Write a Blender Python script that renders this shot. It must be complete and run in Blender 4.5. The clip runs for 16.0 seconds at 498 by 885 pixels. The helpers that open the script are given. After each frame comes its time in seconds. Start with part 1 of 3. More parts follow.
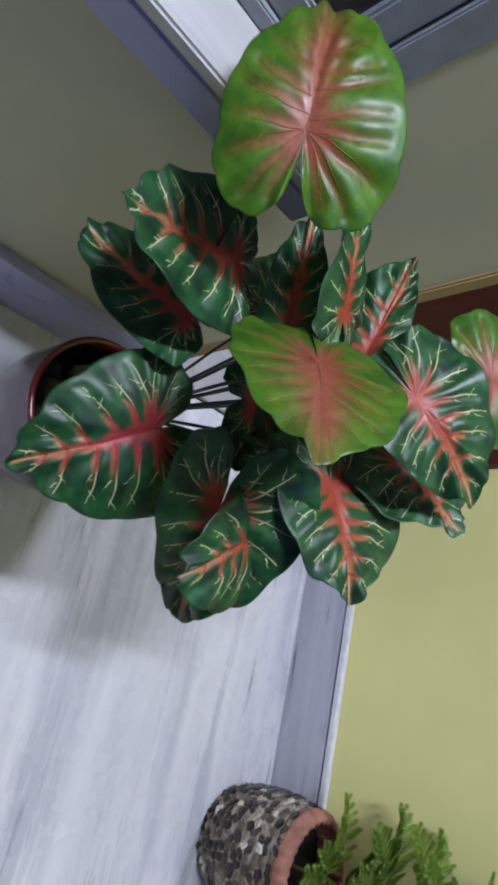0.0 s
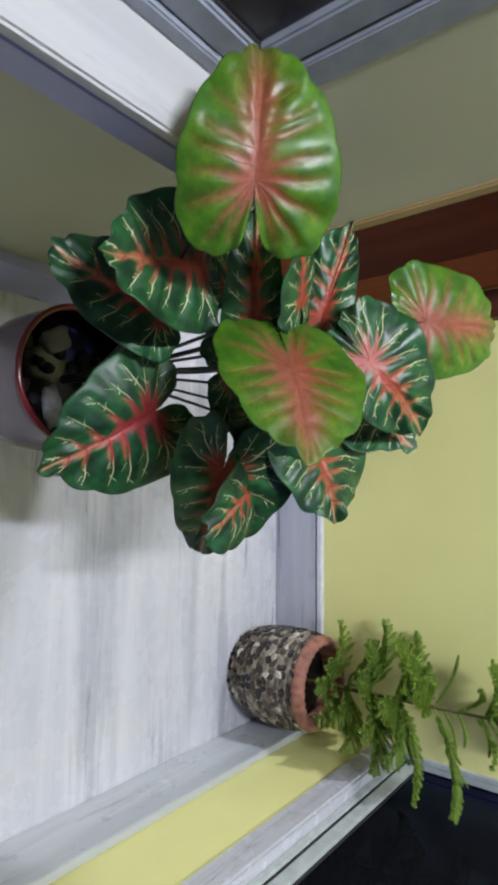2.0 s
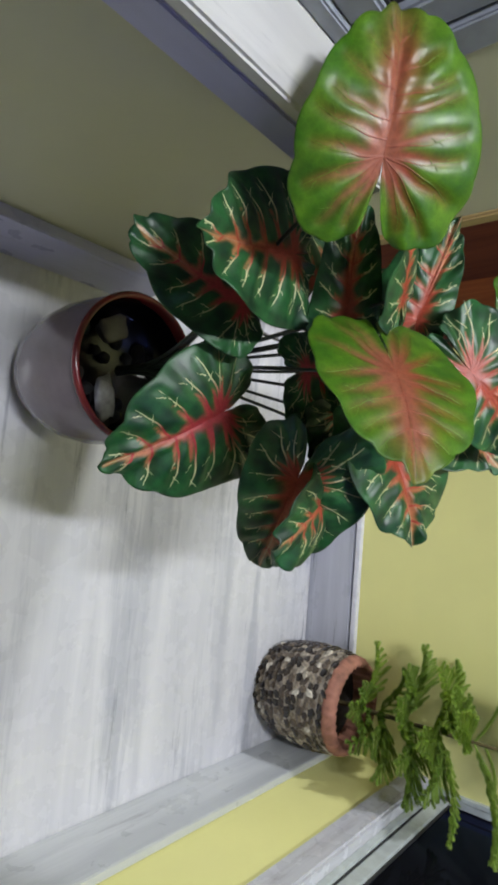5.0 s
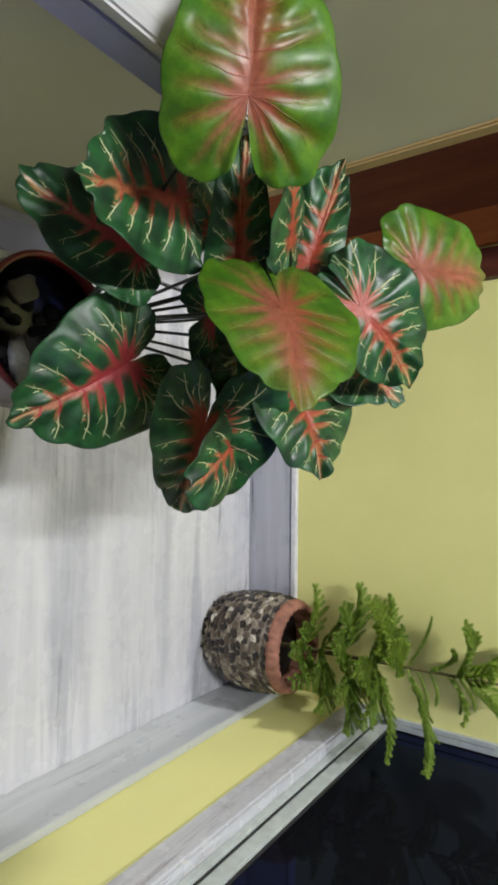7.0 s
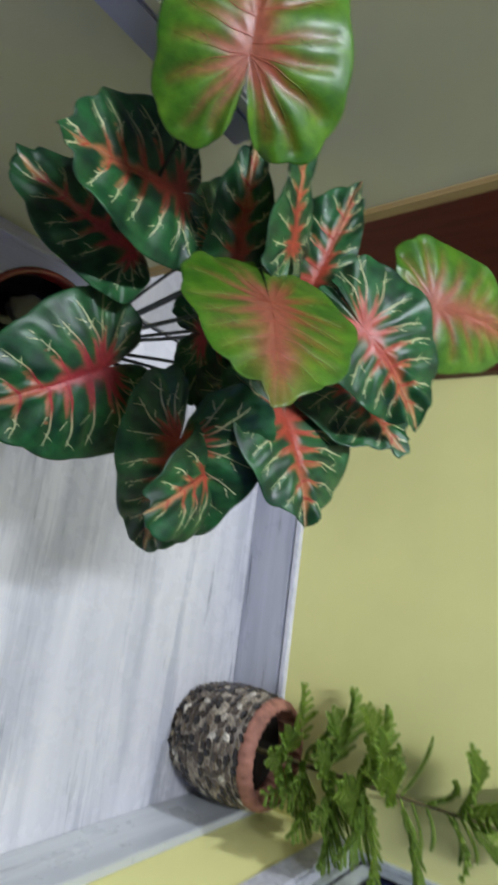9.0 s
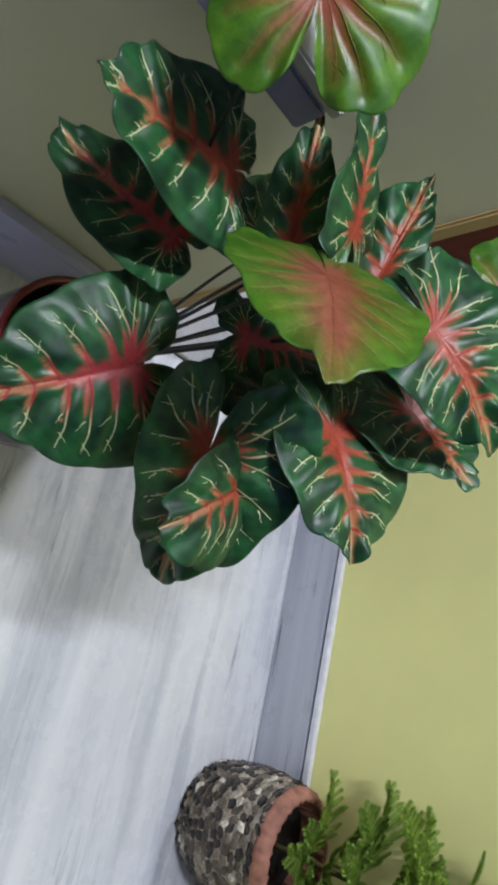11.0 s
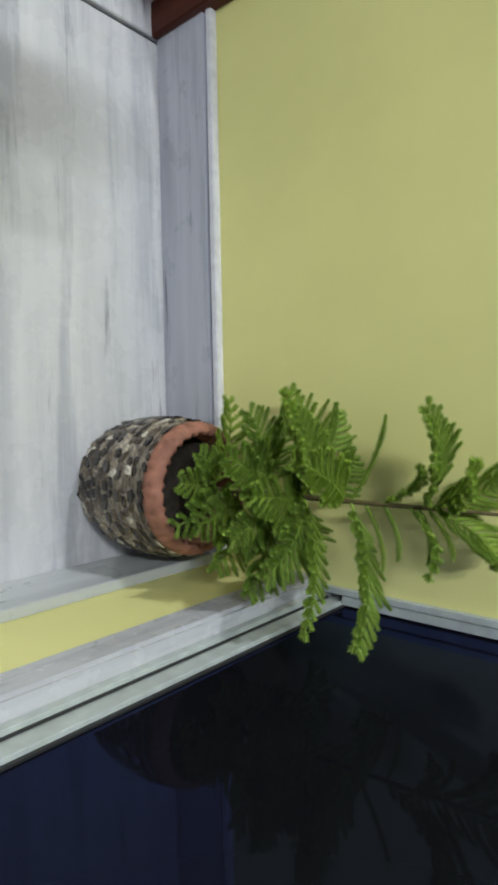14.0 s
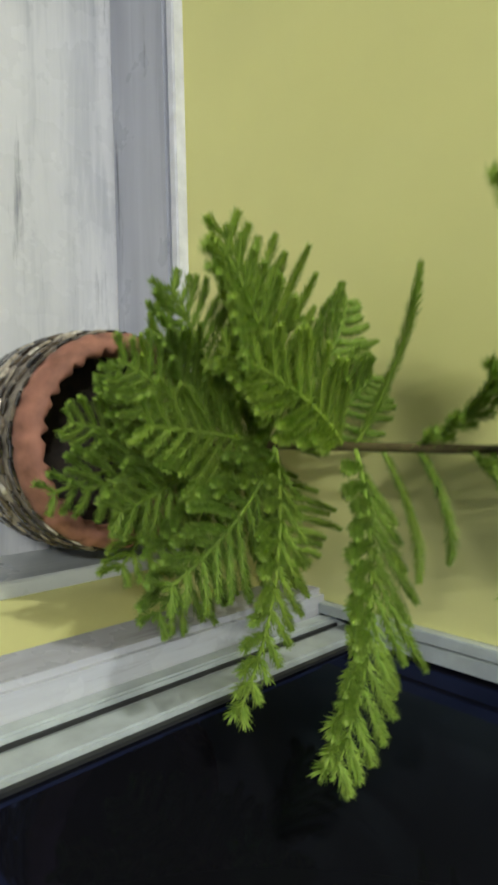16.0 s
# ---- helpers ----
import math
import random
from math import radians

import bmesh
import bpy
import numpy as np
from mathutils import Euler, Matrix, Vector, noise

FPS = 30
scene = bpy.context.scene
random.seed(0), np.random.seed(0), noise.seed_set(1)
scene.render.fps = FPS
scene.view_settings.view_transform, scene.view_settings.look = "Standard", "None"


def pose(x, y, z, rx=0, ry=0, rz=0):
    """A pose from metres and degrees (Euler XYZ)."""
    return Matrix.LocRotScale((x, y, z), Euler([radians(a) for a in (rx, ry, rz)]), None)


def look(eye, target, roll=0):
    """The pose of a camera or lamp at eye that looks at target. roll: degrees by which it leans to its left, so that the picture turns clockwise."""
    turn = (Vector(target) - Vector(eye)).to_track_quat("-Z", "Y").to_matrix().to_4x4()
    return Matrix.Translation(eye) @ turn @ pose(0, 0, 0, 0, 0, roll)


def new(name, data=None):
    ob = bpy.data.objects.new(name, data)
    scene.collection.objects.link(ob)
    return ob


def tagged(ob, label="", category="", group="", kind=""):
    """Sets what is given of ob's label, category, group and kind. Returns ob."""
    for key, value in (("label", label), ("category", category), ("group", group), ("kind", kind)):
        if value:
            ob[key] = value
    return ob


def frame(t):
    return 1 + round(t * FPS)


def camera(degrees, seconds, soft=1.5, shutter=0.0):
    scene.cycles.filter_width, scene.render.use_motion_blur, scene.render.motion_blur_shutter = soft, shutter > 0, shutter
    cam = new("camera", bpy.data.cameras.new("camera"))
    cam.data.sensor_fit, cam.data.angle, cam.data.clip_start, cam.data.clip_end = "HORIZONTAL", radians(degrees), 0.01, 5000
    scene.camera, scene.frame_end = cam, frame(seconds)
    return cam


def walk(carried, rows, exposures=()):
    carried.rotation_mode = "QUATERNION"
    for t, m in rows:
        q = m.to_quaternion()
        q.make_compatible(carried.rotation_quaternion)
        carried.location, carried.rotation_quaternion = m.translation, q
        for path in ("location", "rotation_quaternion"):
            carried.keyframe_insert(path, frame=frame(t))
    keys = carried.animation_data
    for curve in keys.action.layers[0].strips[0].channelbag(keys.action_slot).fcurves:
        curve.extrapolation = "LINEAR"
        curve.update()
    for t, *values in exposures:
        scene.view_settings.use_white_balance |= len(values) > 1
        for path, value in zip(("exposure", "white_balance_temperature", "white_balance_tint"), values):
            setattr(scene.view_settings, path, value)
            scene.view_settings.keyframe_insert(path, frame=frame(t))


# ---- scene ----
cam = camera(45.2, 16.0, 3.3, 0.5)
PATH = [
    (0, (0.8160, -1.4055, 1.0455), (-0.1575, 0.6150, -0.9465), 84.6),
    (0.5, (0.8340, -1.4610, 1.0590), (-0.0600, 0.6135, -0.9150), 83.1),
    (1, (0.7740, -1.4925, 1.0605), (0.1755, 0.6600, -0.9420), 82.6),
    (1.5, (0.7185, -1.5300, 1.0800), (0.4590, 0.7425, -0.8625), 86.8),
    (2, (0.7050, -1.5585, 1.0965), (0.4740, 0.8040, -0.7365), 87.2),
    (2.5, (0.6855, -1.5705, 1.1085), (0.3255, 0.7965, -0.6990), 85.9),
    (3, (0.6855, -1.5720, 1.0995), (0.3825, 0.7530, -0.7740), 86.1),
    (3.5, (0.6840, -1.5690, 1.0740), (0.3795, 0.7725, -0.7770), 86.1),
    (4, (0.6855, -1.5705, 1.0305), (0.3360, 0.7770, -0.8055), 88.3),
    (4.2, (0.6900, -1.5675, 1.0035), (0.3480, 0.7305, -0.8940), 90.5),
    (6.3, (0.7215, -1.5435, 1.0365), (0.6375, 0.8025, -0.8310), 89.9),
    (6.5, (0.7275, -1.5435, 1.0470), (0.5880, 0.8430, -0.7665), 88.7),
    (7, (0.7275, -1.5420, 1.0590), (0.6330, 0.9255, -0.6450), 89.4),
    (7.5, (0.7275, -1.5225, 1.0530), (0.5190, 0.8745, -0.7395), 89.8),
    (8, (0.7440, -1.4955, 1.0530), (0.3165, 0.8700, -0.7425), 88.4),
    (8.5, (0.7815, -1.4580, 1.0575), (0.3525, 0.9090, -0.7350), 90.0),
    (9, (0.7995, -1.4310, 1.0470), (0.1995, 0.8970, -0.7470), 88.9),
    (9.2, (0.8085, -1.4265, 1.0275), (0.0930, 0.8220, -0.8250), 88.5),
    (11.3, (0.8370, -1.3185, 0.9885), (-0.0720, 0.7860, -0.9465), 87.1),
    (11.5, (0.8400, -1.2960, 1.0035), (0.0855, 0.8265, -0.9780), 87.4),
    (12, (0.8310, -1.2180, 1.0425), (0.3120, 1.0515, -0.8505), 83.5),
    (12.5, (0.8430, -1.1535, 1.0335), (0.9600, 1.2030, -0.8190), 89.9),
    (13, (0.9270, -1.0845, 1.0230), (1.2450, 1.2120, -0.8820), 91.1),
    (13.5, (1.0305, -0.9645, 1.0470), (1.2720, 1.2480, -0.9660), 91.7),
    (14, (1.0875, -0.9000, 1.0260), (1.2315, 1.3635, -0.9360), 91.3),
    (14.5, (1.1085, -0.7545, 0.9750), (1.4880, 1.3965, -1.0800), 93.7),
    (15, (1.1220, -0.6690, 0.9540), (1.4130, 1.4670, -1.1325), 90.5),
    (15.5, (1.1294, -0.5694, 0.8995), (1.3559, 1.1668, -0.8849), 94.1),
    (16, (1.2060, -0.4875, 0.8385), (1.2990, 1.5255, -1.3830), 90.7),
]
walk(cam, [(t, look(eye, target, roll)) for t, eye, target, roll in PATH],
     [(0, 0.03, 5850, 17), (1, 0.09, 5900, 15), (2, 0.15, 6250, 12), (2.5, 0.15, 6500, 11), (4.2, 0.15, 6450, 10), (7, 0.15, 6850, 10), (8, 0.15, 6600, 10), (9, 0.15, 6150, 11), (12, 0.08, 6250, 11), (13.5, 0.02, 6450, 6), (14.5, 0.01, 6700, 3), (15.5, 0.05, 6950, 2), (16, 0.08, 7100, 2)])

# ---- world and light ----
world = bpy.data.worlds.new("night")
world.use_nodes = True
world.node_tree.nodes["Background"].inputs[0].default_value = (0.02, 0.03, 0.06, 1)
world.node_tree.nodes["Background"].inputs[1].default_value = 0.25
scene.world = world
scene.view_settings.exposure = 0.0


def area_lamp(name, m, sx, sy, watts, colour):
    d = bpy.data.lights.new(name, "AREA")
    d.shape, d.size, d.size_y, d.energy, d.color = "RECTANGLE", sx, sy, watts, colour
    ob = new(name, d)
    ob.matrix_world = m
    return ob


area_lamp("tube_lamp", pose(0.43, -1.74, 2.50, 40, 0, 0), 0.06, 0.6, 39, (0.90, 0.94, 1.0))
area_lamp("room_lamp", look((-1.60, -0.30, 2.45), (1.3, -0.25, 0.35)), 0.20, 0.20, 50, (0.92, 0.95, 1.0))
# dusk light that falls in through the upper part of the low window
area_lamp("window_sky", look((1.425, -0.95, 1.60), (0.425, -0.95, 1.25)), 1.5, 0.7, 2.8, (0.32, 0.40, 1.0))

# ---- materials ----


def material(name, rough=0.5, metallic=0.0):
    m = bpy.data.materials.new(name)
    m.use_nodes = True
    b = m.node_tree.nodes["Principled BSDF"]
    b.inputs["Roughness"].default_value = rough
    b.inputs["Metallic"].default_value = metallic
    return m, m.node_tree, b


def node(nt, kind, **inputs):
    n = nt.nodes.new(kind)
    for k, v in inputs.items():
        n.inputs[k.replace("_", " ")].default_value = v
    return n


def ramp(nt, fac, *stops):
    r = nt.nodes.new("ShaderNodeValToRGB")
    while len(r.color_ramp.elements) < len(stops):
        r.color_ramp.elements.new(0.5)
    for e, (p, c) in zip(r.color_ramp.elements, stops):
        e.position, e.color = p, (*c, 1)
    nt.links.new(fac, r.inputs[0])
    return r.outputs[0]


def coords(nt, scale=(1, 1, 1), rot=(0, 0, 0), source="Object"):
    c, mp = nt.nodes.new("ShaderNodeTexCoord"), nt.nodes.new("ShaderNodeMapping")
    mp.inputs["Scale"].default_value = scale
    mp.inputs["Rotation"].default_value = rot
    nt.links.new(c.outputs[source], mp.inputs[0])
    return mp.outputs[0]


def noise_tex(nt, vec, scale, detail=4.0, rough=0.55):
    n = node(nt, "ShaderNodeTexNoise", Scale=scale, Detail=detail, Roughness=rough)
    nt.links.new(vec, n.inputs["Vector"])
    return n.outputs["Fac"]


def mix(nt, fac, a, b, mode="MIX"):
    m = nt.nodes.new("ShaderNodeMix")
    m.data_type, m.blend_type = "RGBA", mode
    for sock, v in ((m.inputs["Factor"], fac), (m.inputs["A"], a), (m.inputs["B"], b)):
        if isinstance(v, (int, float)):
            sock.default_value = v
        elif isinstance(v, tuple):
            sock.default_value = (*v, 1)
        else:
            nt.links.new(v, sock)
    return m.outputs["Result"]


def bump(nt, b, height, strength=0.3, distance=0.002):
    n = node(nt, "ShaderNodeBump", Strength=strength, Distance=distance)
    nt.links.new(height, n.inputs["Height"])
    nt.links.new(n.outputs[0], b.inputs["Normal"])


def marble(name, along, light, mid, dark, rough, scale=1.0):
    """White marble with long grey streaks that run along the given axis."""
    m, nt, b = material(name, rough)
    stretch = tuple(scale * q for q in {"x": (0.30, 4.2, 4.2), "y": (4.2, 0.30, 4.2), "z": (4.2, 4.2, 0.30)}[along])
    warp = node(nt, "ShaderNodeTexNoise", Scale=3.0, Detail=3.0)
    nt.links.new(coords(nt), warp.inputs["Vector"])
    add = nt.nodes.new("ShaderNodeVectorMath")
    add.operation = "MULTIPLY_ADD"
    add.inputs[1].default_value = (0.10, 0.10, 0.10)
    nt.links.new(warp.outputs["Color"], add.inputs[0])
    nt.links.new(coords(nt, stretch), add.inputs[2])
    v = add.outputs[0]
    wide, streak, fine = noise_tex(nt, v, 1.0, 4, 0.55), noise_tex(nt, v, 2.6, 6, 0.7), noise_tex(nt, v, 9.0, 5, 0.7)
    c = ramp(nt, wide, (0.38, mid), (0.47, light), (0.60, tuple(0.55 * p + 0.45 * q for p, q in zip(light, mid))), (0.75, light))
    c = mix(nt, ramp(nt, streak, (0.52, (0, 0, 0)), (0.62, (1, 1, 1))), c, mid)
    c = mix(nt, 0.22, c, ramp(nt, fine, (0.32, mid), (0.56, light)))
    vein = noise_tex(nt, coords(nt, tuple(s * 1.7 for s in stretch)), 2.4, 9, 0.75)
    c = mix(nt, ramp(nt, vein, (0.59, (0, 0, 0)), (0.68, (0.85, 0.85, 0.85))), c, dark)
    nt.links.new(c, b.inputs["Base Color"])
    rg = noise_tex(nt, coords(nt), 14, 4)
    nt.links.new(ramp(nt, rg, (0.3, (rough * 0.8,) * 3), (0.7, (rough * 1.3,) * 3)), b.inputs["Roughness"])
    return m


def paint(name, colour, rough=0.6):
    m, nt, b = material(name, rough)
    v = coords(nt)
    big, grain = noise_tex(nt, v, 2.2, 4), noise_tex(nt, v, 160, 3)
    low, high = tuple(c * 0.93 for c in colour), tuple(min(1, c * 1.04) for c in colour)
    nt.links.new(ramp(nt, big, (0.3, low), (0.7, high)), b.inputs["Base Color"])
    bump(nt, b, grain, 0.12, 0.001)
    return m


def plain(name, colour, rough=0.5, metallic=0.0, grain=40.0, spread=0.12):
    m, nt, b = material(name, rough, metallic)
    f = noise_tex(nt, coords(nt), grain, 4)
    low, high = tuple(c * (1 - spread) for c in colour), tuple(min(1, c * (1 + spread)) for c in colour)
    nt.links.new(ramp(nt, f, (0.3, low), (0.7, high)), b.inputs["Base Color"])
    bump(nt, b, f, 0.08, 0.001)
    return m


def wood(name, dark, light, along, rough=0.5):
    m, nt, b = material(name, rough)
    b.inputs["Specular IOR Level"].default_value = 0.2
    stretch = {"x": (1.5, 22, 22), "z": (22, 22, 1.5)}[along]
    f, g = noise_tex(nt, coords(nt, stretch), 1.6, 6, 0.6), noise_tex(nt, coords(nt, tuple(s * 5 for s in stretch)), 2.0, 3)
    c = mix(nt, 0.3, ramp(nt, f, (0.3, dark), (0.7, light)), ramp(nt, g, (0.35, dark), (0.65, light)))
    nt.links.new(c, b.inputs["Base Color"])
    bump(nt, b, g, 0.1, 0.001)
    return m


MARBLE_X = marble("marble_floor", "x", (0.68, 0.675, 0.70), (0.43, 0.44, 0.485), (0.16, 0.17, 0.21), 0.26)
MARBLE_SKIRT_X = marble("marble_skirting_back", "x", (0.52, 0.53, 0.60), (0.37, 0.38, 0.45), (0.08, 0.08, 0.11), 0.3, 1.6)
MARBLE_SKIRT_Y = marble("marble_skirting_side", "y", (0.62, 0.64, 0.65), (0.46, 0.48, 0.50), (0.28, 0.28, 0.30), 0.3, 1.6)
MARBLE_SILL = marble("marble_sill", "y", (0.60, 0.61, 0.64), (0.40, 0.39, 0.41), (0.28, 0.25, 0.27), 0.25, 2.5)
MARBLE_WHITE = marble("white_marble", "y", (0.58, 0.575, 0.575), (0.49, 0.485, 0.49), (0.36, 0.36, 0.37), 0.4, 1.6)
# pale marble with the violet tint of the left side's shade in its colour
MARBLE_SHADE_TINT = marble("shade_tinted_marble", "y", (0.44, 0.44, 0.66), (0.34, 0.34, 0.53), (0.2, 0.2, 0.34), 0.3, 1.6)
YELLOW = paint("yellow_wall_paint", (0.79, 0.76, 0.31))
# greyer and darker than the yellow of the other walls
CREAM_GREY = paint("west_wall_grey_green", (0.56, 0.55, 0.39))
# invented lilac for the closing walls, so bounced light turns bluish
LILAC_BOUNCE = paint("lilac_bounce_paint", (0.26, 0.25, 0.36))
# colour of the unseen ceiling, dimmed and blued to control bounced light
CEILING_DIM = paint("dimmed_bounce_ceiling", (0.4, 0.4, 0.45))
ALU = plain("aluminium", (0.50, 0.54, 0.53), 0.42, 0.1)
ALU_GREY = plain("grey_aluminium", (0.30, 0.32, 0.38), 0.42, 0.1)
RUBBER = plain("black_gasket", (0.02, 0.02, 0.02), 0.6)
TEAK = wood("teak_wood", (0.22, 0.055, 0.014), (0.42, 0.12, 0.030), "z")
TEAK_DARK = wood("dark_teak_wood", (0.05, 0.012, 0.008), (0.10, 0.025, 0.014), "z")

WHITE_EDGE = plain("white_marble_edge", (0.72, 0.72, 0.78), 0.3)
TEAK_MID = wood("brown_teak_panel", (0.10, 0.024, 0.008), (0.18, 0.046, 0.014), "z")
TEAK_TAN = wood("tan_wood", (0.30, 0.20, 0.08), (0.42, 0.30, 0.14), "z")

# ---- mesh helpers ----


def box_bm(x0, x1, y0, y1, z0, z1, bevel=0.0, segments=2):
    bm = bmesh.new()
    bmesh.ops.create_cube(bm, size=1)
    for v in bm.verts:
        v.co = ((x0 + x1) / 2 + v.co.x * (x1 - x0), (y0 + y1) / 2 + v.co.y * (y1 - y0), (z0 + z1) / 2 + v.co.z * (z1 - z0))
    if bevel:
        bmesh.ops.bevel(bm, geom=list(bm.edges), offset=bevel, segments=segments, affect="EDGES")
    return bm


def mesh_of(name, bm, material_, smooth=False):
    me = bpy.data.meshes.new(name)
    bm.to_mesh(me)
    bm.free()
    if smooth:
        for p in me.polygons:
            p.use_smooth = True
    for m in material_ if isinstance(material_, (list, tuple)) else (material_,):
        me.materials.append(m)
    return me


def thing(name, bm, material_, label="", category="", kind="", smooth=False):
    return tagged(new(name, mesh_of(name, bm, material_, smooth)), label, category, "", kind)


def part(name, bm, material_, parent, label="", smooth=False):
    ob = new(name, mesh_of(name, bm, material_, smooth))
    ob.parent = parent
    return tagged(ob, label)


def structure(name, bm, material_, label="", smooth=False):
    return thing(name, bm, material_, label, "", "structure", smooth)


def boxes_bm(*boxes):
    """Several boxes in one mesh, for one wall with openings."""
    whole = bmesh.new()
    for b in boxes:
        one = box_bm(*b)
        me = bpy.data.meshes.new("tmp")
        one.to_mesh(me)
        one.free()
        whole.from_mesh(me)
        bpy.data.meshes.remove(me)
    return whole


# ---- the passage: x 0.30 to 1.40, back wall at y 0.02 ----
XL, XR, YB, TOP = 0.30, 1.40, 0.02, 3.05
structure("floor", box_bm(0.276, XR, -3.2, YB, -0.05, 0), MARBLE_X, "polished white marble floor slab with grey streaks")
structure("floor_beyond", box_bm(-2.2, 0.268, -3.2, 1.2, -0.05, 0.005, 0.002), MARBLE_X, "polished white marble floor beyond the doorway")
structure("floor_joint", box_bm(0.268, 0.276, -3.2, YB, -0.05, -0.006), RUBBER, "dark joint between the floor slabs")
structure("wall_north", boxes_bm((0.12, XR + 0.006, YB, YB + 0.15, 0, TOP), (XR + 0.006, XR + 0.15, 0.072, YB + 0.15, 0, TOP)), YELLOW, "lime yellow painted wall")
# opening reaches up to 2.7, out of view, to cut yellow bounce
structure("wall_east", boxes_bm((XR, XR + 0.15, -3.2, 0.072, 0, 0.332), (XR, XR + 0.15, -3.2, -2.0, 0.33, 2.7), (XR, XR + 0.15, -3.2, 0.072, 2.7, TOP)), YELLOW, "lime yellow painted wall under a low window")
structure("wall_west", boxes_bm((0.16, XL, -3.2, -0.772, 0, 0.66), (0.16, XL, -1.065, -0.772, 0.66, 2.0), (0.16, XL, -3.2, -2.4, 0.66, 2.0), (0.16, XL, -3.2, YB, 2.0, TOP)), CREAM_GREY, "dull grey-green painted wall with window and doorway")
structure("wall_south", box_bm(-2.2, XR + 0.15, -3.35, -3.2, 0, TOP), LILAC_BOUNCE, "unseen closing wall, lilac to tint the bounced light")
structure("ceiling", box_bm(-2.2, XR + 0.15, -3.35, 1.35, TOP, TOP + 0.1), CEILING_DIM, "unseen ceiling, blue-grey to limit and cool the bounced light")
structure("wall_beyond_west", box_bm(-2.35, -2.2, -3.2, 1.2, 0, TOP), LILAC_BOUNCE, "closing wall of the next room, lilac to tint the bounced light")
structure("wall_beyond_north", box_bm(-2.2, 0.12, 1.2, 1.35, 0, TOP), LILAC_BOUNCE, "closing wall of the next room, lilac to tint the bounced light")
structure("baseboard_north", box_bm(0.262, 1.38, 0, YB, 0, 0.142, 0.002), MARBLE_SKIRT_X, "grey streaked marble skirting")
structure("trim_north", box_bm(0.262, 1.38, 0.001, YB, 0.1475, 0.163, 0.002), WHITE_EDGE, "thin white marble edge on the skirting")
structure("baseboard_east", box_bm(1.38, XR, -3.2, YB, 0, 0.15, 0.002), MARBLE_SKIRT_Y, "pale grey marble skirting")
# west skirting carries the same painted-in lilac shade
structure("baseboard_west", box_bm(XL, 0.32, -3.2, -0.772, 0, 0.15, 0.002), MARBLE_SHADE_TINT, "pale grey marble skirting")


def glass_material():
    """Night glass: black behind, a bluish coating in front."""
    m, nt, b = material("dark_window_glass", 0.6)
    b.inputs["Base Color"].default_value = (0.006, 0.006, 0.008, 1)
    b.inputs["Specular IOR Level"].default_value = 0.0
    gloss = node(nt, "ShaderNodeBsdfGlossy", Color=(0.15, 0.22, 0.64, 1), Roughness=0.04)
    fres = node(nt, "ShaderNodeFresnel", IOR=1.45)
    both = nt.nodes.new("ShaderNodeMixShader")
    nt.links.new(fres.outputs[0], both.inputs[0])
    nt.links.new(b.outputs[0], both.inputs[1])
    nt.links.new(gloss.outputs[0], both.inputs[2])
    nt.links.new(both.outputs[0], nt.nodes["Material Output"].inputs[0])
    return m


GLASS = glass_material()
GLASS_GREY = plain("grey_tinted_glass", (0.035, 0.032, 0.042), 0.22, 0.0, 8, 0.2)
window = tagged(new("window_1"), "low aluminium sliding window with dark night glass", "window", "", "structure")
part("window_sill", box_bm(1.393, 1.432, -2.0, 0.03, 0.33, 0.398, 0.006), MARBLE_SILL, window, "white streaked marble sill")
part("window_track", box_bm(1.420, 1.452, -2.0, 0.05, 0.398, 0.416, 0.002), ALU, window)
part("window_frame", box_bm(1.430, 1.450, -2.0, 0.05, 0.418, 0.450, 0.002), ALU, window)
# thin black strip that draws the dark line along the track
part("track_seal", box_bm(1.4262, 1.4297, -2.0, 0.018, 0.4155, 0.4185), RUBBER, window, "thin black line along the track")
part("jamb_track", box_bm(1.4065, 1.4180, 0.010, 0.05, 0.398, 2.7, 0.001), ALU, window)
part("jamb_gasket", box_bm(1.4180, 1.4205, 0.018, 0.05, 0.418, 2.7), RUBBER, window)
part("jamb_frame", box_bm(1.4205, 1.436, 0.012, 0.05, 0.450, 2.7, 0.001), ALU, window)
part("gasket", box_bm(1.436, 1.446, -2.0, 0.05, 0.450, 0.456), RUBBER, window)
# upper part of the pane is unseen, added as dark glass against wall bounce
part("pane", box_bm(1.439, 1.445, -2.0, 0.05, 0.455, 2.7), GLASS, window)
window = tagged(new("window_2"), "aluminium sliding window with dark night glass", "window", "", "structure")
part("window_sill", box_bm(0.29, 0.388, -2.4, -1.03, 0.710, 0.725, 0.003), MARBLE_WHITE, window, "white marble sill")
# shaded face below the sill, its lilac cast put into the colour
part("sill_moulding", box_bm(0.29, 0.385, -2.4, -1.035, 0.672, 0.708, 0.003), MARBLE_SHADE_TINT, window, "marble moulding with a lilac shade tint in its colour")
part("window_track", box_bm(0.24, 0.304, -2.4, -1.065, 0.725, 0.742, 0.002), ALU_GREY, window)
part("window_frame", box_bm(0.262, 0.297, -2.4, -1.10, 0.742, 0.774, 0.003), ALU_GREY, window)
part("jamb_frame", box_bm(0.24, 0.302, -1.10, -1.065, 0.742, 2.0, 0.002), ALU_GREY, window)
part("jamb_sash", box_bm(0.262, 0.297, -1.135, -1.102, 0.774, 2.0, 0.003), ALU_GREY, window)
part("gasket", box_bm(0.280, 0.290, -2.4, -1.135, 0.774, 0.777), RUBBER, window)
part("pane", box_bm(0.282, 0.287, -2.4, -1.135, 0.776, 2.0), GLASS_GREY, window)

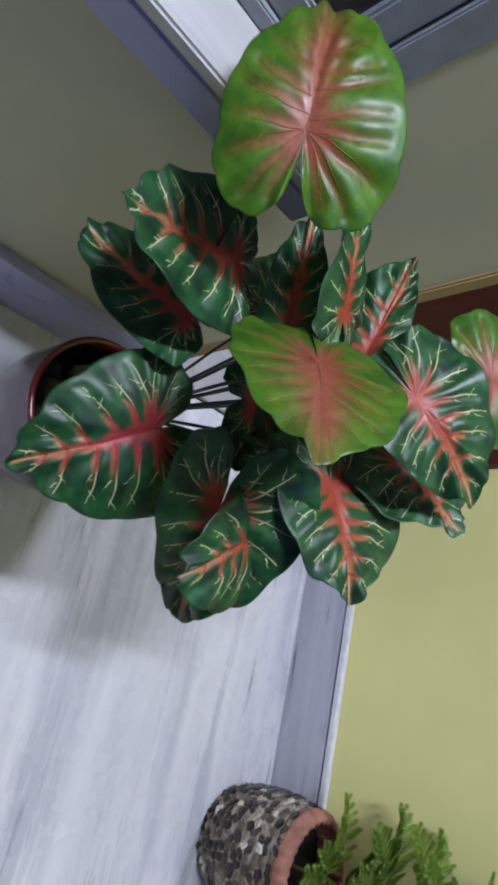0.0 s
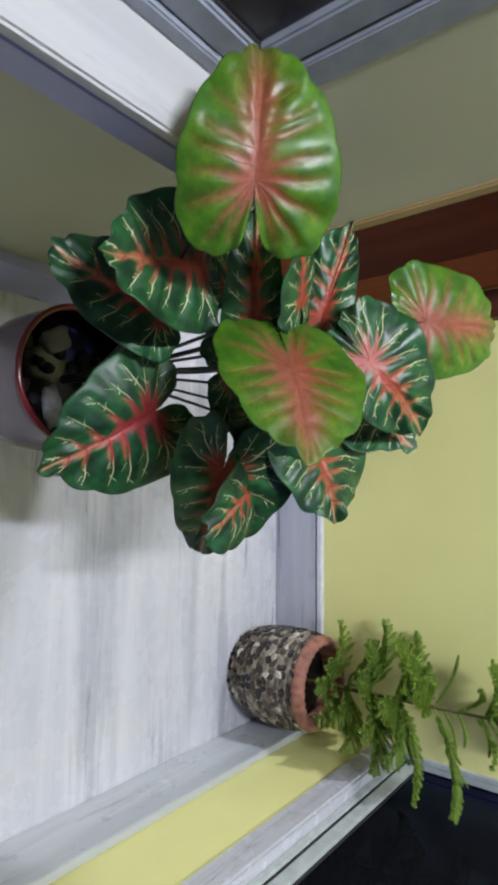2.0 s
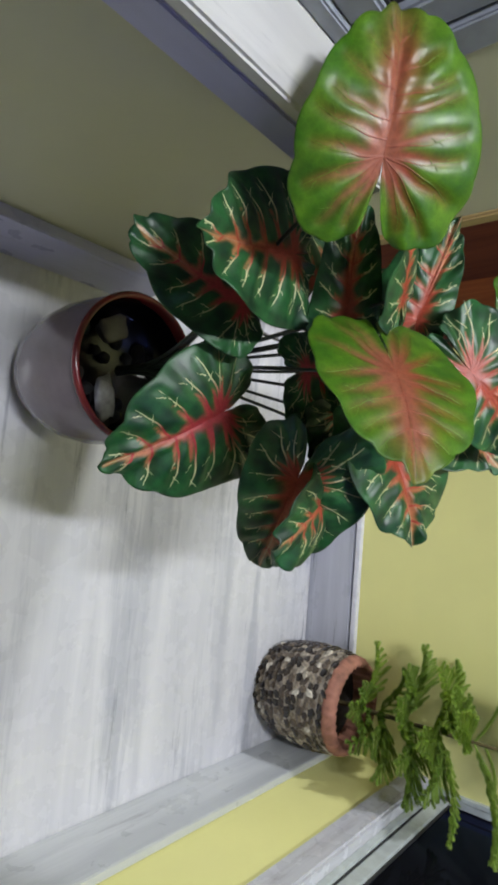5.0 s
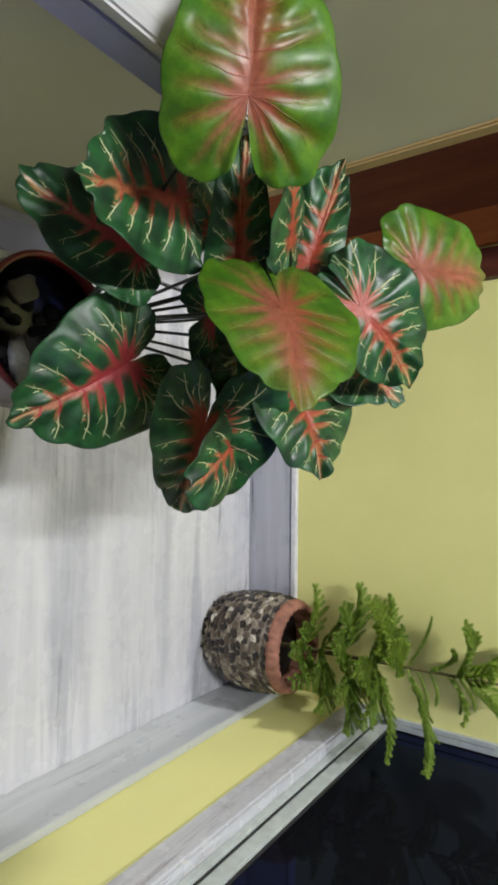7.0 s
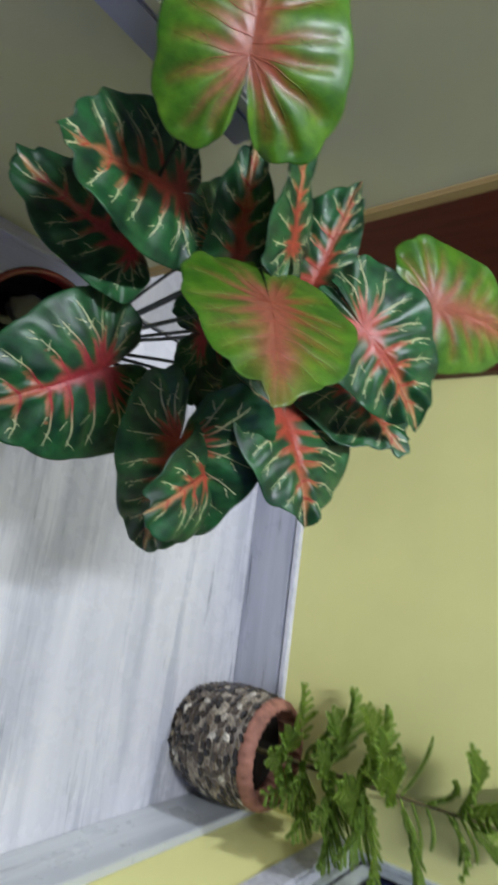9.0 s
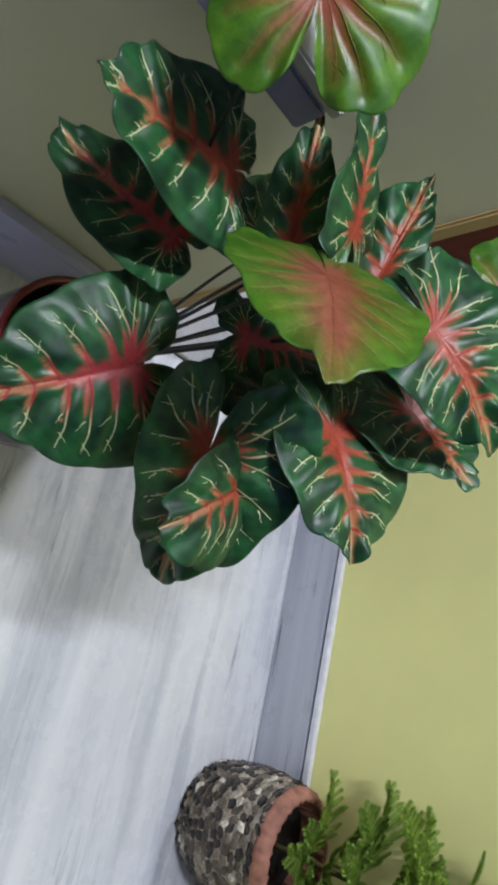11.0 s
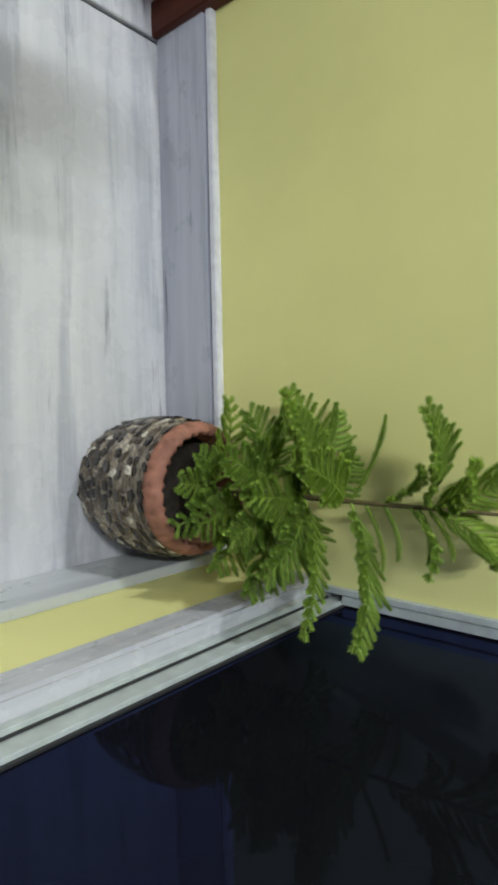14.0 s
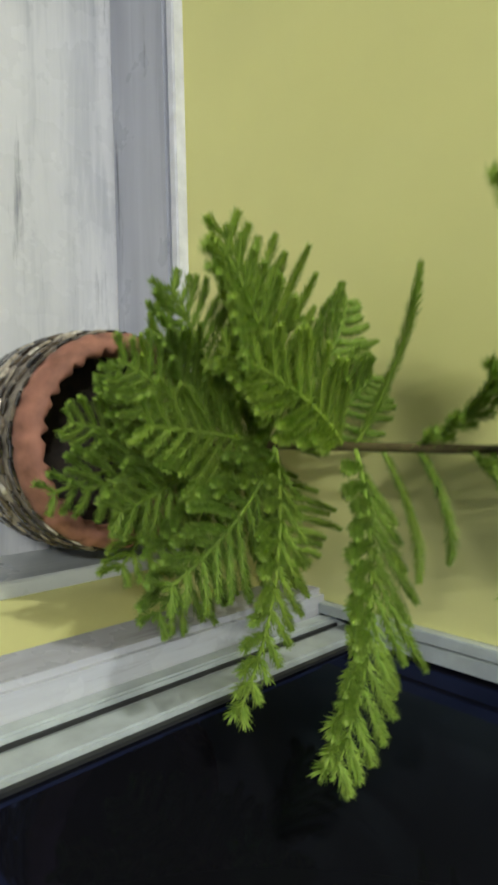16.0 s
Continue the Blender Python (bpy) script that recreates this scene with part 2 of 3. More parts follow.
door = tagged(new("door_1"), "open teak door in a dark wooden frame", "door", "", "structure")
part("door_frame", box_bm(0.195, 0.268, -0.018, YB, 0, 2.0, 0.003), TEAK_DARK, door, "dark wooden door frame")
part("near_frame", box_bm(0.20, 0.306, -0.772, -0.748, 0, 2.0, 0.003), TEAK_TAN, door, "tan wooden edge strip")
leaf_ = new("door_leaf")
leaf_.parent = door
leaf_.matrix_basis = pose(0.192, -0.025, 0, 0, 0, 8)
part("stile", box_bm(-0.085, 0, -0.02, 0.02, 0.006, 1.98, 0.003), TEAK, leaf_)
part("panel", box_bm(-0.62, -0.085, -0.008, 0.008, 0.15, 1.85), TEAK_MID, leaf_)
part("rail", box_bm(-0.62, -0.085, -0.02, 0.02, 0.006, 0.16, 0.003), TEAK, leaf_)
part("rail", box_bm(-0.62, -0.085, -0.02, 0.02, 1.84, 1.98, 0.003), TEAK, leaf_)
part("stile", box_bm(-0.71, -0.62, -0.02, 0.02, 0.006, 1.98, 0.003), TEAK, leaf_)

# ---- caladium: leaves ----
HEART = ((0, 1.0), (0.11, 0.93), (0.27, 0.85), (0.48, 0.75), (0.72, 0.57), (0.91, 0.30), (1.0, -0.04), (0.99, -0.38), (0.90, -0.70), (0.70, -0.94), (0.46, -1.0), (0.25, -0.86), (0.11, -0.52), (0.015, -0.10))

ROUND = HEART[:10] + ((0.46, -1.0), (0.26, -0.95), (0.11, -0.76), (0.012, -0.36))
BLUNT = ((0, 0.985), (0.16, 0.97), (0.34, 0.92), (0.56, 0.79), (0.78, 0.57), (0.94, 0.28)) + HEART[6:11] + ((0.26, -0.95), (0.11, -0.72), (0.012, -0.30))
FLAT = HEART[:7] + ((0.96, -0.36), (0.84, -0.62), (0.62, -0.77), (0.38, -0.80), (0.18, -0.77), (0.06, -0.70), (0.012, -0.50))


def smooth_curve(points, n):
    """A Catmull-Rom curve through the points, n samples."""
    p = np.array(points, float)
    p = np.vstack((2 * p[0] - p[1], p, 2 * p[-1] - p[-2]))
    t = np.linspace(0, len(points) - 1.0001, n)
    i = t.astype(int)
    f = (t - i)[:, None]
    a, b, c, d = p[i], p[i + 1], p[i + 2], p[i + 3]
    return 0.5 * (2 * b + (c - a) * f + (2 * a - 5 * b + 4 * c - d) * f**2 + (3 * b - a - 3 * c + d) * f**3)


def vein_lines(rng, L, wl, wr, back):
    """Veins of a leaf in its own plane: (from, to, half width at the start, rank)."""
    lines = [((0, 0), (0, 0.97 * L), 1.0, 0)]
    half = smooth_curve(HEART[:7], 60)
    for side, w in ((-1, wl), (1, wr)):
        for v in (0.10, 0.26, 0.42, 0.58, 0.73):
            v += rng.uniform(-0.03, 0.03)
            end_v = min(0.92, v + 0.17)
            u = np.interp(-end_v, -half[:, 1], half[:, 0]) * rng.uniform(0.80, 0.93)
            a, b = (0, v * L), (side * u * w, end_v * L)
            lines.append((a, b, 0.75 - 0.45 * v, 1))
        for u, v, k in ((0.88, 0.04, 0.7), (0.86, -0.42, 0.75), (0.62, -0.80, 0.6), (0.33, -0.80, 0.4)):
            lines.append(((0, 0), (side * u * w * rng.uniform(0.93, 1.0), v * (L if v > 0 else back)), k, 1))
    for a, b, k, rank in [q for q in lines if q[3] == 1]:
        a, b = np.array(a), np.array(b)
        d = b - a
        n = np.array((-d[1], d[0]))
        turn = rng.choice((-1, 1))
        for f, s in ((rng.uniform(0.48, 0.62), turn), (rng.uniform(0.70, 0.84), -turn)):
            ahead = rng.uniform(0.10, 0.17)
            lines.append((tuple(a + d * f), tuple(a + d * min(0.98, f + ahead) + n * s * rng.uniform(0.08, 0.15)), 0.3, 2))
    return lines


class LeafShape:
    """A heart-shaped blade in its own plane: u across, v towards the tip."""

    def __init__(self, L, wl, wr, back, seed, fold, droop, ruffle, outline):
        self.L, self.wl, self.wr, self.back, self.fold, self.droop, self.ruffle = L, wl, wr, back, fold, droop, ruffle
        self.rng = random.Random(seed)
        self.phase = [self.rng.uniform(0, 6.28) for _ in range(6)]
        self.rim = smooth_curve(outline, 150)
        self.angle = np.maximum.accumulate(np.arctan2(self.rim[:, 0], self.rim[:, 1]))
        self.reach = np.hypot(self.rim[:, 0], self.rim[:, 1])
        self.scale = (L + back) / 0.19
        self.veins = vein_lines(self.rng, L, wl, wr, back)

    def wobble(self, s):
        return 0.99 + 0.042 * np.abs(np.sin(52 * (s - 0.5))) + 0.010 * np.sin(71 * s + self.phase[1]) + 0.02 * np.sin(13 * s + self.phase[2])

    def polar(self, U, V):
        """How far out (0 to 1) and how far round (0 to 1) the points lie."""
        a, b = U / np.where(U < 0, self.wl, self.wr), V / np.where(V < 0, self.back, self.L)
        turn = np.arctan2(np.abs(a), b)
        k = np.interp(turn, self.angle, np.linspace(0, 0.5, len(self.angle)))
        S = 0.5 + np.where(U < 0, -k, k)
        return np.hypot(a, b) / (np.interp(turn, self.angle, self.reach) * self.wobble(S)), S

    def fields(self, U, V):
        ph = self.phase
        jx = 0.0014 * np.sin(130 * V + 80 * U + ph[3])
        jy = 0.0014 * np.sin(120 * U - 90 * V + ph[5])
        mid, side, red, groove = np.full(len(U), 9.0), np.full(len(U), 9.0), np.zeros(len(U)), np.zeros(len(U))
        for a, b, k, rank in self.veins:
            if rank == 2:
                continue
            a, b = np.array(a), np.array(b)
            d = b - a
            f = np.clip(((U + jx - a[0]) * d[0] + (V + jy - a[1]) * d[1]) / (d @ d), 0, 1)
            dist = np.hypot(U + jx - a[0] - f * d[0], V + jy - a[1] - f * d[1])
            if rank == 0:
                mid = np.minimum(mid, dist)
                red = np.maximum(red, np.clip(1.5 - dist / (self.scale * (0.0074 * (1 - f) ** 0.75 * (1 + 0.30 * np.sin(38 * f + ph[0])) + 0.0010)), 0, 1))
                groove = np.maximum(groove, np.exp(-((dist / 0.006) ** 2)))
            else:
                side = np.minimum(side, dist)
                red = np.maximum(red, np.clip(1.6 - dist / (self.scale * 0.0062 * k * np.clip(1 - f / 0.6, 0, 1) + 1e-5), 0, 1) * (f < 0.6))
                groove = np.maximum(groove, 0.8 * np.exp(-((dist / 0.005) ** 2)))
        return mid, side, red, groove

    def height(self, U, V, R, S, groove):
        ph = self.phase
        h = self.fold * np.abs(U) * (1 - 0.5 * R) - (0.10 + 0.6 * self.fold) * np.abs(U) ** 2 / self.wl
        h -= self.droop * np.clip(V, 0, None) ** 2 / self.L + 0.12 * np.clip(-V, 0, None) ** 2 / self.back
        return h + self.ruffle * (0.0040 * (1 - groove) * np.clip(R * 1.8, 0, 1) + 0.0042 * R**3 * np.sin(47 * S + ph[1]) + 0.0026 * R**2 * np.sin(90 * S + ph[4]))


def leaf_parts(N, axis, side, L, wl, wr, back, kind, seed, fold, droop, ruffle, outline, material_):
    """The meshes of one leaf: its blade and its raised veins."""
    shape = LeafShape(L, wl, wr, back, seed, fold, droop, ruffle, outline)
    nr, nh, scale, phase = 34, 96, shape.scale, shape.phase
    half = smooth_curve(outline, nh)
    rim = np.vstack((half[::-1] * np.array((-1.0, 1.0)), half[1:]))
    m = len(rim)
    lat = np.where(rim[:, 0] < 0, rim[:, 0] * wl, rim[:, 0] * wr)
    ax = np.where(rim[:, 1] < 0, rim[:, 1] * back, rim[:, 1] * L)
    turn_s = shape.polar(lat, ax)[1]
    wob = shape.wobble(turn_s)
    rho = np.linspace(0, 1, nr + 1)[1:] ** 0.85
    U, V = (np.concatenate(([1e-5], np.outer(rho, q * wob).ravel())) for q in (lat, ax))
    R, S = shape.polar(U, V)
    mid, near, red, groove = shape.fields(U, V)
    glow = np.exp(-((np.hypot(U, V * 0.8) / (0.0125 * scale)) ** 2))
    patch = np.clip(0.45 + 0.24 * np.sin(90 * U + 70 * V + phase[2]) + 0.22 * np.sin(160 * V - 120 * U + phase[3]) + 0.22 * np.sin(310 * U + 190 * V + phase[4]) * np.sin(270 * V - 90 * U + phase[5]), 0, 1)
    if kind == "dark":
        base = np.outer(1 - patch, (0.005, 0.030, 0.013)) + np.outer(patch, (0.020, 0.112, 0.030))
        centre = np.array((0.44, 0.046, 0.050)) if seed % 3 == 0 else np.array((0.38, 0.058, 0.030))
        halo = (np.exp(-((near / (0.0045 * scale)) ** 2)) * np.clip(1.25 - R, 0, 1) * 0.55)[:, None]
        base = base * (1 - halo) + np.array((0.07, 0.19, 0.045)) * halo
        col = base * (1 - glow[:, None] * 0.75) + centre * glow[:, None] * 0.75
        warm = np.clip(1.4 - R * 1.6, 0, 1)[:, None]
        col = col * (1 - red[:, None]) + (centre * warm + np.array((0.48, 0.22, 0.09)) * (1 - warm)) * red[:, None]
        vein_ends = (centre, np.array((0.60, 0.61, 0.34)))
    else:
        base = np.outer(1 - patch, (0.034, 0.122, 0.005)) + np.outer(patch, (0.088, 0.205, 0.010))
        spread = np.exp(-((mid / (0.018 * scale)) ** 2)) * np.clip(1.25 - R**3, 0, 1)
        feather = np.exp(-((near / (0.0050 * scale)) ** 2)) * np.clip(1.30 - 1.30 * R, 0, 1)
        zone = np.clip(np.maximum(spread, feather) + 0.9 * glow, 0, 1)[:, None]
        pink = np.clip(0.35 + 0.65 * np.sin(3.0 * U / wl + 2.4), 0, 1)[:, None]
        centre = np.array((0.27, 0.036, 0.020)) * (1 - 0.5 * pink) + np.array((0.50, 0.20, 0.13)) * 0.4 * pink
        col = base * (1 - zone * 0.93) + centre * zone * 0.93
        vein_ends = (np.array((0.30, 0.075, 0.04)), np.array((0.12, 0.24, 0.02)))
    hgt = shape.height(U, V, R, S, groove)
    a3 = Vector(axis).normalized()
    s3 = Vector(side)
    s3 = (s3 - a3 * s3.dot(a3)).normalized()
    n3 = s3.cross(a3)
    if n3.z < 0:
        n3 = -n3
    A, B, C, O = (np.array(q) for q in (s3, a3, n3, Vector(N)))
    top = O + np.outer(U, A) + np.outer(V, B) + np.outer(hgt, C)
    low = top - 0.0009 * C
    k = len(top)
    faces = [(0, 1 + i, 2 + i) for i in range(m - 1)]
    for r in range(nr - 1):
        o = 1 + r * m
        faces += [(o + i, o + m + i, o + m + i + 1, o + i + 1) for i in range(m - 1)]
    under = [tuple(k + q for q in reversed(f)) for f in faces]
    o = 1 + (nr - 1) * m
    edge = [(o + i, k + o + i, k + o + i + 1, o + i + 1) for i in range(m - 1)]
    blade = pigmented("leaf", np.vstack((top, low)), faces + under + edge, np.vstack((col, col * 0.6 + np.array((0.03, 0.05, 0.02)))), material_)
    # raised veins: thin strips that follow the blade
    verts, strips, tint = [], [], []
    for a, b, kk, rank in shape.veins:
        a, b = np.array(a), np.array(b)
        n = 26 if rank == 0 else 18 if rank == 1 else 7
        f = np.linspace(0.0, 1.0, n)
        d = b - a
        across = np.array((-d[1], d[0])) / np.hypot(*d)
        wave = (0.0007 if rank else 0.0003) * np.sin(f * (9 + 5 * kk) + phase[rank + 1]) * np.sin(np.pi * f)
        bow = 0.06 * np.hypot(*d) * np.sin(np.pi * f) * (1 if (b[0] - a[0]) * (b[1] - a[1] + 1e-6) < 0 else -1) * (rank == 1)
        mid_line = a + np.outer(f, d) + np.outer(wave + bow, across)
        wide = (0.45 if kind == "lime" else 1.0) * scale * ((0.0012 - 0.0008 * f) if rank == 0 else (0.0016 - 0.00122 * f**0.6) * (0.7 + 0.5 * kk) if rank == 1 else 0.00064 - 0.00048 * f)
        o = len(verts)
        for sgn, lift in ((-1, 0.0), (0, 0.00035), (1, 0.0)):
            q = mid_line + np.outer(sgn * wide, across)
            r_, s_ = shape.polar(q[:, 0] + 1e-6, q[:, 1])
            g_ = shape.fields(q[:, 0], q[:, 1])[3]
            h_ = shape.height(q[:, 0], q[:, 1], r_, s_, g_) + 0.00030 + lift
            verts += list(O + np.outer(q[:, 0], A) + np.outer(q[:, 1], B) + np.outer(h_, C))
            blend = np.clip((f - 0.34) * 3.2, 0, 1) if rank == 1 else np.clip((f - 0.45) * 1.6, 0, 0.75) if rank == 0 else np.ones(n)
            tint += list(np.outer(1 - blend, vein_ends[0]) + np.outer(blend, vein_ends[1]))
        for c in range(2):
            strips += [(o + c * n + i, o + c * n + i + 1, o + (c + 1) * n + i + 1, o + (c + 1) * n + i) for i in range(n - 1)]
    return blade, pigmented("venation", np.array(verts), strips, np.array(tint), material_)


def pigmented(name, verts, faces, colours, material_):
    """A smooth mesh with its pigment stored point by point."""
    me = bpy.data.meshes.new(name)
    me.from_pydata(verts.tolist(), [], faces)
    me.update()
    rgba = np.ones((len(verts), 4))
    rgba[:, :3] = np.clip(colours, 0, 1)
    me.color_attributes.new("pigment", "FLOAT_COLOR", "POINT").data.foreach_set("color", rgba.ravel())
    me.polygons.foreach_set("use_smooth", [True] * len(me.polygons))
    me.materials.append(material_)
    return me


def leaf_material():
    m, nt, b = material("caladium_leaf", 0.33)
    b.inputs["Specular IOR Level"].default_value = 0.5
    at = nt.nodes.new("ShaderNodeAttribute")
    at.attribute_name = "pigment"
    f = noise_tex(nt, coords(nt), 120, 4)
    net = node(nt, "ShaderNodeTexVoronoi", Scale=170.0)
    net.feature = "DISTANCE_TO_EDGE"
    nt.links.new(coords(nt), net.inputs["Vector"])
    c = mix(nt, 0.45, at.outputs["Color"], ramp(nt, f, (0.3, (0.55, 0.55, 0.55)), (0.7, (1.1, 1.1, 1.1))), "MULTIPLY")
    c = mix(nt, 0.30, c, ramp(nt, net.outputs["Distance"], (0.0, (1.5, 1.45, 1.3)), (0.12, (1, 1, 1)), (0.5, (0.72, 0.74, 0.72))), "MULTIPLY")
    nt.links.new(c, b.inputs["Base Color"])
    nt.links.new(ramp(nt, noise_tex(nt, coords(nt), 30, 3), (0.3, (0.36, 0.36, 0.36)), (0.7, (0.52, 0.52, 0.52))), b.inputs["Roughness"])
    bump(nt, b, f, 0.16, 0.0008)
    return m


LEAF = leaf_material()
STEM = plain("dark_petiole", (0.012, 0.022, 0.014), 0.45)


def tube_data(points, radii, sides=8):
    """Vertices and faces of a tube along the points."""
    P = [Vector(p) for p in points]
    verts, faces = [], []
    for i, p in enumerate(P):
        d = (P[min(i + 1, len(P) - 1)] - P[max(i - 1, 0)]).normalized()
        u = d.cross(Vector((0.31, 0.2, 0.93))).normalized()
        w = d.cross(u)
        for k in range(sides):
            a = 2 * math.pi * k / sides
            verts.append(p + (u * math.cos(a) + w * math.sin(a)) * radii[i])
    for i in range(len(P) - 1):
        for k in range(sides):
            a, b = i * sides + k, i * sides + (k + 1) % sides
            faces.append((a, b, b + sides, a + sides))
    faces.append(tuple(range(sides))[::-1])
    faces.append(tuple((len(P) - 1) * sides + k for k in range(sides)))
    return verts, faces


def data_mesh(name, verts, faces, material_, smooth=True):
    me = bpy.data.meshes.new(name)
    me.from_pydata([tuple(v) for v in verts], [], faces)
    me.update()
    if smooth:
        me.polygons.foreach_set("use_smooth", [True] * len(me.polygons))
    me.materials.append(material_)
    return me


def child(name, me, parent, label=""):
    ob = new(name, me)
    ob.parent = parent
    return tagged(ob, label)


def bezier(a, b, c, d, n):
    a, b, c, d = map(Vector, (a, b, c, d))
    out = []
    for i in range(n):
        t = i / (n - 1)
        out.append(a * (1 - t) ** 3 + 3 * b * t * (1 - t) ** 2 + 3 * c * t * t * (1 - t) + d * t**3)
    return out


# node, axis, side, length to the tip, half widths, length of the lobes, kind, seed, fold, droop, ruffle, outline
LEAVES = (
    ((0.434, -1.157, 0.789), (-0.837, -0.388, 0.386), (0.015, 0.690, 0.724), 0.103, 0.068, 0.075, 0.067, "lime", 1, 0.21, 0.43, 0.8, BLUNT),
    ((0.581, -1.056, 0.761), (0.774, -0.356, 0.523), (-0.016, 0.816, 0.578), 0.108, 0.076, 0.081, 0.114, "lime", 2, -0.12, 0.26, 0.45, FLAT),
    ((0.611, -1.036, 0.530), (0.571, -0.742, -0.351), (0.738, 0.651, -0.174), 0.150, 0.089, 0.110, 0.056, "dark", 3, 0.22, 0.20, 1.0, ROUND),
    ((0.683, -0.986, 0.612), (0.766, 0.347, -0.541), (0.171, 0.701, 0.693), 0.170, 0.063, 0.095, 0.076, "dark", 4, 0.05, 0.14, 1.0, ROUND),
    ((0.687, -0.930, 0.622), (0.715, -0.691, 0.105), (0.690, 0.673, -0.266), 0.116, 0.062, 0.088, 0.054, "dark", 5, 0.20, 0.26, 0.9, BLUNT),
    ((0.638, -0.903, 0.687), (0.899, 0.302, 0.317), (-0.394, 0.874, 0.283), 0.122, 0.069, 0.098, 0.074, "dark", 7, 0.10, 0.22, 1.0, ROUND),
    ((0.557, -0.931, 0.786), (0.682, 0.536, 0.497), (-0.728, 0.434, 0.531), 0.117, 0.060, 0.072, 0.078, "dark", 8, -0.01, 0.46, 1.2, FLAT),
    ((0.575, -0.810, 0.715), (0.734, 0.292, 0.614), (-0.482, 0.860, 0.167), 0.101, 0.098, 0.072, 0.082, "dark", 26, 0.12, 0.03, 1.0, ROUND),
    ((0.490, -0.925, 0.718), (-0.900, -0.050, 0.380), (-0.100, 0.400, 0.900), 0.122, 0.060, 0.034, 0.042, "dark", 10, 0.25, 0.10, 0.9, ROUND),
    ((0.493, -0.835, 0.818), (-0.052, 0.810, 0.584), (0.986, 0.134, -0.099), 0.148, 0.074, 0.071, 0.050, "lime", 11, 0.15, 0.42, 0.8, BLUNT),
    ((0.457, -1.080, 0.651), (0.211, -0.970, -0.116), (-0.977, -0.213, 0.000), 0.142, 0.073, 0.084, 0.034, "dark", 13, 0.09, -0.13, 1.0, FLAT),
    ((0.492, -1.062, 0.575), (-0.408, -0.690, -0.597), (-0.894, 0.436, 0.107), 0.141, 0.064, 0.073, 0.034, "dark", 9, 0.03, -0.13, 0.9, BLUNT),
    ((0.504, -1.006, 0.673), (-0.950, -0.200, 0.200), (-0.200, 0.450, 0.880), 0.135, 0.040, 0.036, 0.040, "dark", 16, 0.17, 0.01, 0.9, ROUND),
    ((0.490, -1.000, 0.735), (-0.820, -0.450, 0.350), (0.000, 0.930, -0.300), 0.110, 0.050, 0.050, 0.040, "dark", 19, 0.14, 0.05, 0.8, ROUND),
    ((0.483, -0.899, 0.631), (-0.849, 0.511, 0.134), (0.455, 0.837, -0.305), 0.105, 0.056, 0.053, 0.045, "dark", 20, 0.07, 0.03, 0.9, ROUND),
    ((0.590, -0.900, 0.610), (0.350, 0.900, 0.050), (0.900, -0.350, 0.100), 0.120, 0.085, 0.080, 0.060, "dark", 23, 0.06, 0.08, 0.9, ROUND),
    ((0.440, -0.960, 0.600), (-0.800, 0.300, 0.200), (0.300, 0.930, 0.000), 0.105, 0.070, 0.070, 0.050, "dark", 25, 0.08, 0.08, 0.9, ROUND),
    ((0.548, -0.957, 0.595), (-0.140, 0.860, 0.490), (0.960, 0.100, 0.100), 0.105, 0.050, 0.080, 0.034, "dark", 27, 0.08, 0.08, 0.9, ROUND),
)
FAN = Vector((0.515, -0.930, 0.36))
plant = tagged(new("artificial_caladium"), "artificial caladium with red-veined dark and lime green leaves", "plant")
plant.location = (0.515, -0.935, 0.20)
bpy.context.view_layer.update()


def plant_child(name, me, label=""):
    ob = child(name, me, plant, label)
    ob.matrix_parent_inverse = Matrix.Translation(-plant.location)
    return ob


for i, (N, axis, side, L, wl, wr, back, kind, seed, fold, droop, ruffle, outline) in enumerate(LEAVES):
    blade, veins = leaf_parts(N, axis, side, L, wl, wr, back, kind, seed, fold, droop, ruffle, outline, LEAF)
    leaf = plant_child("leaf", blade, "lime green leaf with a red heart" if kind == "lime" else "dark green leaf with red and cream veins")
    child("venation", veins, leaf, "raised red and cream veins")
    a = Vector(axis).normalized()
    base = FAN + Vector((0.006 * math.cos(i * 2.4), 0.006 * math.sin(i * 2.4), -0.17))
    end = Vector(N) - Vector((0, 0, 0.0035))
    pts = bezier(base, FAN + Vector((0, 0, 0.02)), end - a * 0.01 - Vector((0, 0, 0.09)), end, 22)
    plant_child("petiole", data_mesh("petiole", *tube_data(pts, [0.0030 - 0.0013 * k / 21 for k in range(22)]), STEM))

# ---- caladium pot ----


def lathe(profile, n=64):
    verts, faces = [], []
    for r, z in profile:
        for k in range(n):
            a = 2 * math.pi * k / n
            verts.append((r * math.cos(a), r * math.sin(a), z))
    for i in range(len(profile) - 1):
        for k in range(n):
            faces.append((i * n + k, i * n + (k + 1) % n, (i + 1) * n + (k + 1) % n, (i + 1) * n + k))
    return verts, faces


def disc(r, z, n=64):
    return [(r * math.cos(2 * math.pi * k / n), r * math.sin(2 * math.pi * k / n), z) for k in range(n)], [tuple(range(n))]


